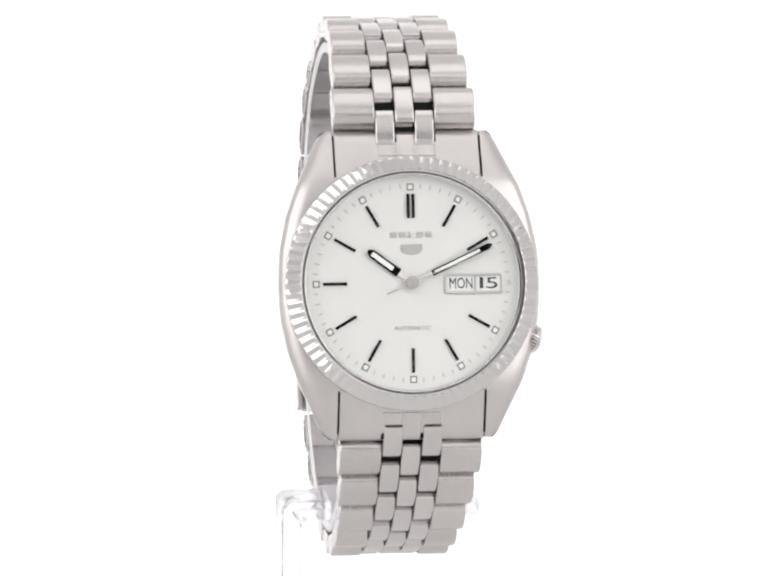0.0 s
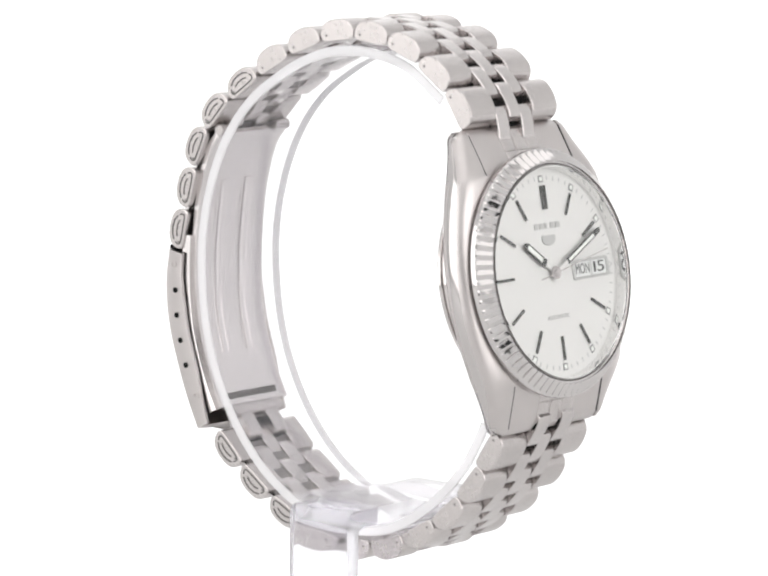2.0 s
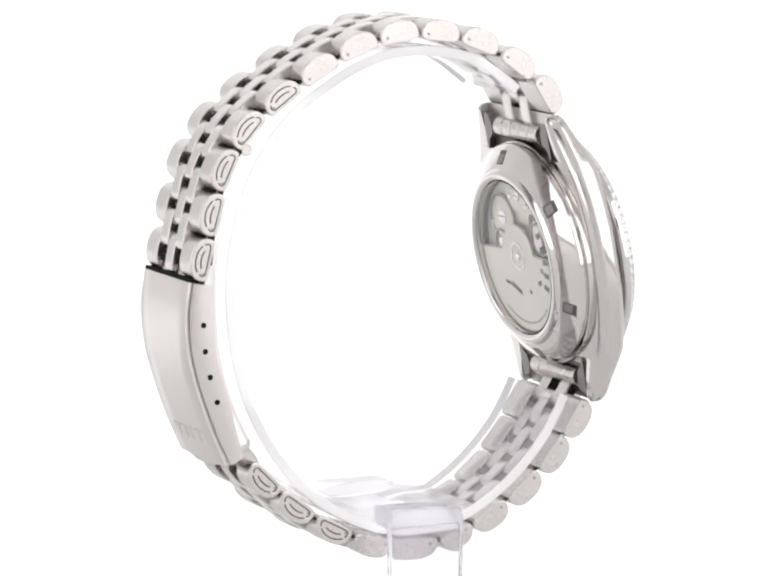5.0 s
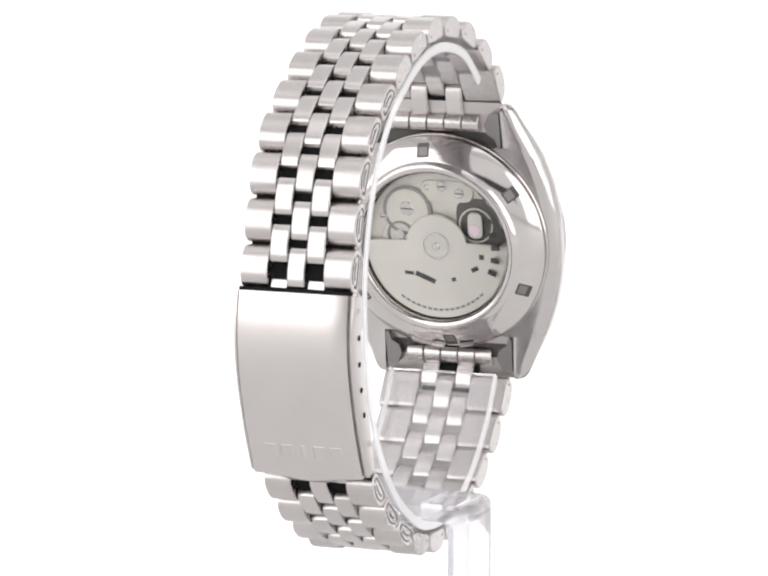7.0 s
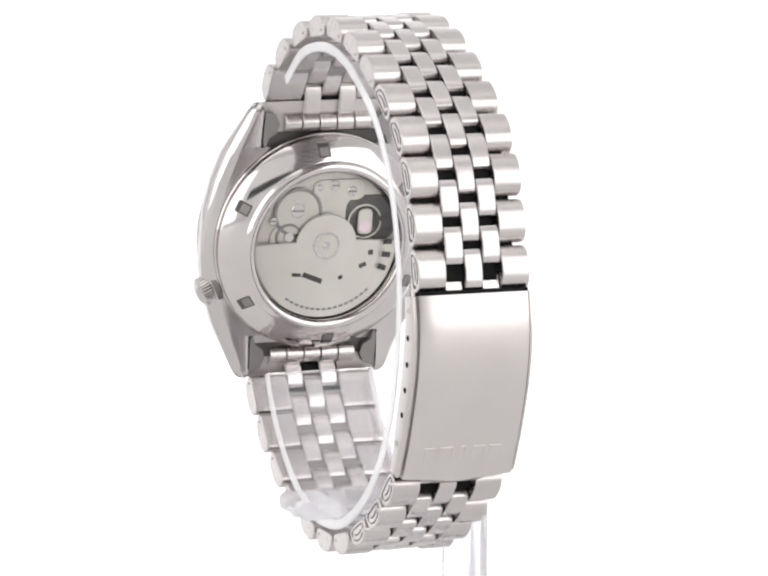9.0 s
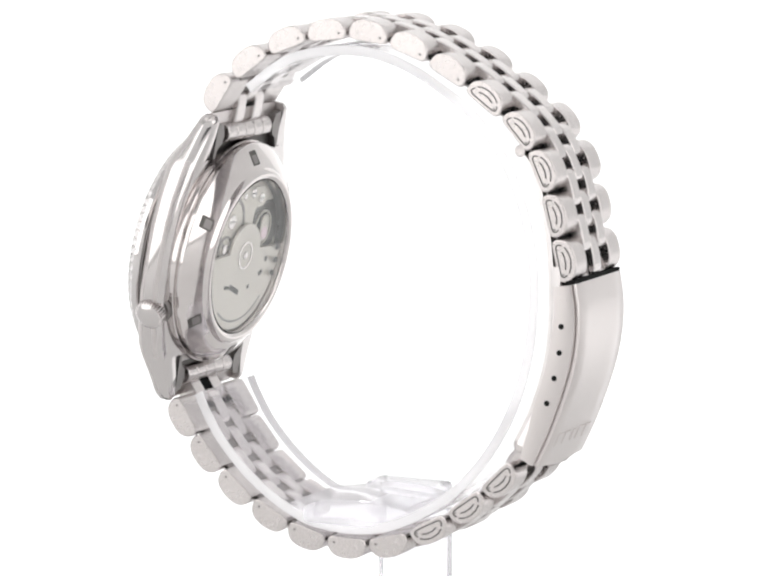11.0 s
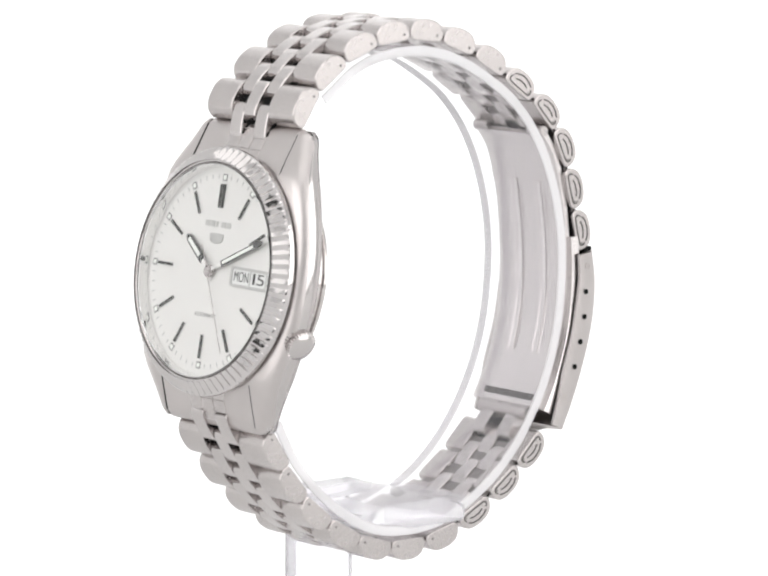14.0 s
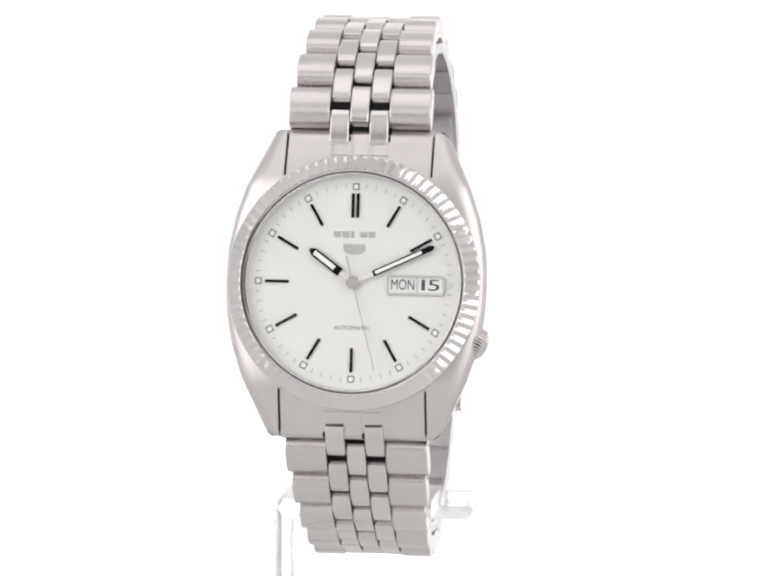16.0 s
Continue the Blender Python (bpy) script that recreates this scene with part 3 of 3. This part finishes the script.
            part("centre_link", centre, None, bracelet, "", m @ Matrix.Diagonal((1, near, 1, 1)))
        for i in range(n + 1):
            a, b = pts[i], pts[i + 1]
            d = b - a
            mid = (a + b) / 2
            if i == 0:
                mid = b - d.normalized() * 3.25
            if i == n:
                mid = a + d.normalized() * (3.25 if from_lug else 3.75)
            out = Vector((d.y, -d.x)).normalized()
            out = out if out.dot(mid) > 0 else -out
            mid = mid + out * (-1.1 if tuck == i else 0.22)
            m = pose(sway(mid.x, lead) * MM, 0, 0) @ row_pose(mid, d)
            near = 1.08 if (i if from_lug else n - i) <= 3 else 1.05
            for me in (side_l, side_r):
                part("side_link", me, None, bracelet, "", m @ Matrix.Diagonal((1, near, 1, 1)))

    run(UPPER, end_top, (33.7, 1.2), (7, 8, 9, 10, 11), True, 12, -0.1)
    run(LOWER, (27.2, -20.8), end_low, (0, 1, 2), False, 0, 0.35)
    return bracelet


def build_end_link(watch, su):
    bm = bmesh.new()
    rings = []
    for u in (13.5, 15, 16, 17, 18, 19, 20, 21, 21.6, 21.9):
        t = lerp(TOP, u) - 0.05 - (0.5 if u > 21.7 else 0.1 if u > 21.2 else 0)
        prof = [(-10.35, -4.9), (-10.35, t - 0.15), (-10.2, t), (-5.0, t + 0.03), (0.0, t + 0.04)]
        rings.append([(x, su * u, n) for x, n in prof + [(-x, n) for x, n in reversed(prof[:-1])]])
    loft(bm, rings)
    # black filler strips give the lug seams their depth shade
    seams = []
    for sx in (-1, 1):
        sb = bmesh.new()
        loft(sb, [[(sx * x, su * u, n) for x, n in ((10.36, -4.5), (10.54, -4.5), (10.54, lerp(TOP, u) - 0.03), (10.36, lerp(TOP, u) - 0.03))] for u in (14.2, 15, 17, 19, 21)])
        seams.append(sb)
    e = part("end_link", bm, BRUSHED, watch, "brushed steel end link between the lugs", HEAD)
    for sb in seams:
        part("seam", sb, SHADE_BLACK, e, "black strip for the shade in the lug seam")
    def pad(x0, x1, u0, u1, h0, h1):
        steps = [u0 + (u1 - u0) * i / 5 for i in range(6)]
        top = [lerp(TOP, u) - 0.05 for u in steps]
        k = 0.12
        return loft(bmesh.new(), [[(x0, su * u, t + h0), (x0, su * u, t + h1 - k * 0.5), (x0 + k, su * u, t + h1), (x1 - k, su * u, t + h1), (x1, su * u, t + h1 - k * 0.5), (x1, su * u, t + h0)] for u, t in zip(steps, top)])
    # sculpted end link middle: three false links, black shade round the first side links
    for x0, x1 in ((-4.2, -1.4), (1.4, 4.2)):
        part("link_gap_shade", pad(x0 - 0.1, x1 + 0.1, 20.95 if su < 0 else 20.1, 21.8, -0.3, 0.06), SHADE_BLACK, e, "black strip for the shade round a side link")
        part("false_link", pad(x0 + 0.08, x1 - 0.08, 14.0, 18.0, -0.3, 0.1), SATIN, e)
        part("false_link", pad(x0 + 0.08, x1 - 0.08, 18.12, 20.8 if su < 0 else 19.95, -0.3, 0.13), SATIN, e)
    part("false_link", pad(-1.26, 1.26, 14.0, 18.0, -0.3, 0.11), SATIN, e)
    part("false_link", pad(-1.26, 1.26, 18.12, 21.1, -0.3, 0.17), SATIN, e)
    # the underside is solid; a dark plate paints its hollow's shade
    part("hollow", box(bmesh.new(), -9.9, 9.9, su * 16.85 - 1.9, su * 16.85 + 0.35, -5.0, -4.85), DARK_METAL_AND_SHADE, e, "dark plate for the shade under the end link")
    for sx in (-1, 1):
        wing = plate([(sx * x, su * u) for x, u in ((9.9, 15.0), (9.4, 16.6), (8.3, 17.3), (7.9, 18.6), (8.6, 20.2), (10.2, 20.6), (10.3, 15.6))], -4.9, -6.1, -0.1)
        part("wing", wing, INNER, e, "folded wing beside the lug")
    for x, w in ((-5.6, 1.3), (-2.8, 1.3), (0, 1.3), (2.8, 1.3), (5.6, 1.3)):
        part("tube", lathe([(0.01, -w), (1.4, -w), (1.5, 0.1 - w), (1.5, w - 0.1), (1.4, w), (0.01, w)], 24), SATIN, e, "", at(x, su * 18.6, -5.0) @ pose(0, 0, 0, 0, 90, 0))


def build_clasp(watch):
    path = smooth_path(ease_back(CLASP, 0.85), 4)
    lean = pose(-0.25 * MM, 0, 0)
    out = 0.85
    sec = [(-9.25, -3.0), (-9.3, -0.95), (-9.15, -0.65), (-8.8, -0.6), (-8.7, -0.95), (-8.5, -0.95), (-8.45, -0.1), (-8.25, 0.0), (-5, 0.0), (-3, 0.0), (0, 0.0), (3, 0.0), (5, 0.0), (8.25, 0.0), (8.45, -0.1), (8.5, -0.95), (8.7, -0.95), (8.8, -0.6), (9.15, -0.65), (9.3, -0.95), (9.25, -3.0),
           (8.75, -3.0), (8.7, -1.3), (-8.7, -1.3), (-8.75, -3.0)]
    sec = [(x * 0.985, h) for x, h in sec]
    clasp = part("clasp", strip(path, sec, None, lambda x, d: d * (0.9 if abs(x) < 4 else 0.25 if abs(x) < 6 else 0.0),
                                lambda sec, f: [(x, -lerp([(0, 3.3), (0.35, 4.2), (0.7, 4.1), (1, 2.8)], f) if h < -2 else h) for x, h in sec]), PRESSED, watch, "folded pressed-steel clasp cover", lean)
    top, way = path[0][0], path[1][0]
    # black strip painted in as the shadow along the cover's upper edge
    part("lip_shadow", strip(([top - way * 0.55, top + way * 0.02], [way, way]), [(-8.3, -1.6), (8.3, -1.6), (8.3, -0.12), (-8.3, -0.12)]), SHADE_BLACK, clasp, "black strip for the shadow at the top of the cover")
    for sx in (-1, 1):
        # black discs stand in for the depth shade of uncut adjusting holes
        for p, r in (((32.4, -2.35), 0.42), ((32.15, -6.15), 0.42), ((31.4, -9.9), 0.42), ((30.3, -13.6), 0.42)):
            part("adjusting_hole", disc(r, 0, 0.05, steps=16), SHADE_BLACK, clasp, "black disc for the shade in an adjusting hole", at(sx * 9.17, p[0] + 0.1, p[1]) @ pose(0, 0, 0, 0, 90 * sx, 0))
        for p in ((32.7, 1.5), (28.2, -18.0)):
            part("rivet", lathe([(0.5, 0), (0.5, 0.06), (0.35, 0.06), (0.35, 0)], 16), PRESSED, clasp, "", at(sx * 9.17, p[0] + 0.1, p[1]) @ pose(0, 0, 0, 0, 90 * sx, 0))
    # the maker's mark on the cover, as plain raised bars
    for i in range(5):
        x = 5.0 - i * 2.5
        pts = smooth_path([(30.02 + out, -18.5), (29.65 + out, -19.4), (29.25 + out, -20.3)], 2)
        w = 1.9 if i != 2 else 0.8
        part("brand_bar", strip(pts, [(x - w / 2, -0.1), (x + w / 2, -0.1), (x + w / 2 - 0.02, 0.08), (x + w / 2 - 0.22, 0.22), (x - w / 2 + 0.22, 0.22), (x - w / 2 + 0.02, 0.08)]), PRESSED, clasp)
    # folding blade behind the cover
    blade_pts = [(24.4, 22.0), (26.6, 18.8), (28.4, 12.5), (29.2, 6), (29.4, 0), (29.0, -6), (27.9, -11), (26.2, -15.8), (24.2, -19.8)]
    bp = smooth_path(ease_back(blade_pts, out), 4)
    blade = part("folding_blade", strip(bp, [(-7.5, -0.4), (7.5, -0.4), (7.5, 0.4), (-7.5, 0.4)]), BLADE, watch, "curved steel folding blade of the clasp", lean)
    inner = smooth_path(ease_back([(27.65, 14.2), (28.7, 6.5), (29.0, 0), (28.6, -6), (27.2, -12)], out), 4)
    for x in (-2.7, 2.7):
        part("groove_rib", strip(inner, [(x - 1.15, 0.02), (x - 0.85, -0.24), (x - 0.5, -0.3), (x - 0.25, -0.22), (x, -0.2), (x + 0.25, -0.22), (x + 0.5, -0.3), (x + 0.85, -0.24), (x + 1.15, 0.02), (x + 1.15, 0.15), (x - 1.15, 0.15)]), BLADE, blade)
    for (y, z), x0, x1, r in (((24.3, 22.3), -7.6, -4.5, 0.85), ((24.3, 22.3), 4.5, 7.6, 0.85), ((23.9, -20.7), -5.4, 5.4, 1.15)):
        part("hinge_tube", lathe([(0.01, x0), (r - 0.1, x0), (r, x0 + 0.1), (r, x1 - 0.1), (r - 0.1, x1), (0.01, x1)], 20), SATIN, blade, "", at(0, y + out, z) @ pose(0, 0, 0, 0, 90, 0))
    # the slot is a dark strip with its shade in the colour
    part("slot", strip(smooth_path([(24.98 + out, -18.0), (24.8 + out, -18.4), (24.55 + out, -18.9)], 2), [(-5.4, -0.46), (5.4, -0.46), (5.4, -0.38), (-5.4, -0.38)]), DARK_METAL_AND_SHADE, blade, "dark strip for the shade in the slot above the hinge")
    rail = smooth_path(ease_back(blade_pts[3:], out), 4)
    for sx in (-1, 1):
        part("side_rail", strip(rail, [(sx * 7.4, 0.3), (sx * 8.1, 0.3), (sx * 8.2, 0.5), (sx * 8.2, 1.7), (sx * 7.9, 1.9), (sx * 7.4, 1.9)]), BLADE, blade)
    lower = smooth_path([(28.9 + out, -11.6), (27.0 + out, -16.4), (25.0 + out, -20.4)], 3)
    part("under_blade", strip(lower, [(-5.8, -0.3), (5.8, -0.3), (5.8, 0.3), (-5.8, 0.3)]), PRESSED, blade)


def build_watch():
    watch = tagged(new("wristwatch"), "steel wristwatch with fluted bezel and link bracelet on a clear stand", "wristwatch")
    build_case(watch)
    build_bezel(watch)
    build_dial(watch)
    second = build_hands(watch)
    build_crown(watch)
    build_back(watch)

    def head_point(u, n):
        p = HEAD @ Vector((0, u * MM, n * MM))
        return (p.y / MM, p.z / MM)
    for su in (1, -1):
        build_end_link(watch, su)
    build_bracelet(watch, head_point(20.2, -4.4), head_point(-20.2, -4.4))
    build_clasp(watch)
    return watch, second


# ---------------------------------------------------------------- the clear stand
HOOP = [(-17.8, 29.5), (-11.6, 33.8), (-5.0, 35.5), (1.5, 35.5), (7.4, 33.9), (12.9, 31.0), (18.2, 27.2), (22.6, 21.9), (25.7, 15.5), (27.6, 8), (28.0, 0.5), (27.0, -8), (24.6, -15.5), (20.8, -22.2), (15.9, -27.7), (10.3, -31.6), (4.5, -34.1), (-1.7, -34.8), (-7.8, -34.0), (-13.2, -31.4), (-18.2, -27.6), (-22.4, -23.0), (-24.9, -18.9), (-26.1, -16.4)]


def build_stand():
    stand = tagged(new("display_stand"), "clear acrylic watch stand with an open hoop on a single leg", "stand")
    path = smooth_path(HOOP, 12)
    hoop = part("hoop", strip(path, [(-8.36, -0.75), (8.36, -0.75), (8.36, 0.7), (-8.36, 0.7)]), ACRYLIC, stand, "clear acrylic hoop", None, 40)
    for sx in (-1, 1):
        part("hoop_edge", strip(path, [(sx * 8.38, -0.75), (sx * 8.6, -0.7), (sx * 8.65, -0.6), (sx * 8.65, 0.55), (sx * 8.6, 0.65), (sx * 8.38, 0.7)]), FROST, hoop, "frosted white sawn edge", None, 40)
    # the saddle: a gentle wave across the foot of the hoop
    bm = bmesh.new()
    wave = [(y, -31.0 + 0.7 * math.cos(y * math.pi / 11.0)) for y in [-11 + 0.9 * i for i in range(25)]]
    under = [(y, -33.9 + 0.0145 * (y + 1.7) ** 2 + 0.0000075 * (y + 1.7) ** 4) for y, _ in reversed(wave)]
    prof = [(y, max(z, u[1] + 0.1)) for (y, z), u in zip(wave, reversed(under))] + under
    loft(bm, [[(-8.2, y, z) for y, z in prof], [(8.2, y, z) for y, z in prof]])
    part("saddle", bm, MILKY, stand, "clear wavy acrylic saddle", None, 50)
    bm = bmesh.new()
    loft(bm, [[(x, y, z) for y, z in rounded(-6.2, 4.9, -33.3, -30.7, 0.8, 4)] for x in (8.21, 13.4)] + [[(13.9, y, z) for y, z in rounded(-5.8, 4.5, -32.9, -31.1, 0.6, 4)]])
    part("arm", bm, MILKY, stand, "clear acrylic cross arm", None, 50)
    bm = bmesh.new()
    outer = [(-8.21, -30.8), (-13.9, -30.8), (-14.7, -31.1), (-15.2, -31.8), (-15.3, -32.4), (-15.3, -109.9), (-12.4, -109.9), (-12.4, -34.6), (-12.2, -33.9), (-11.6, -33.4), (-8.21, -33.4)]
    rim = [(x + (0.25 if x < -13 else -0.25 if -12.5 < x < -12 else 0), z) for x, z in outer]
    loft(bm, [[(x, -6.2, z) for x, z in rim], [(x, -5.95, z) for x, z in outer], [(x, 4.65, z) for x, z in outer], [(x, 4.9, z) for x, z in rim]])
    part("leg", bm, CAST, stand, "clear acrylic leg", None, 50)
    for o in stand.children_recursive:
        o.visible_shadow = False
    return stand


wristwatch, second_hand = build_watch()
display_stand = build_stand()


# ---------------------------------------------------------------- movement
def motions():
    # the table turns evenly under watch and stand
    turn = [(0.5 * i, pose(0, 0, 0, 0, 0, 7.522 + 21.5652 * 0.5 * i)) for i in range(33)]
    walk(wristwatch, turn)
    walk(display_stand, turn)
    # the second hand sweeps in real time
    walk(second_hand, [(0.5 * i, HEAD @ pose(0, 0, 0, 0, 0, -(67.4 + 6.08 * 0.5 * i))) for i in range(33)])


motions()
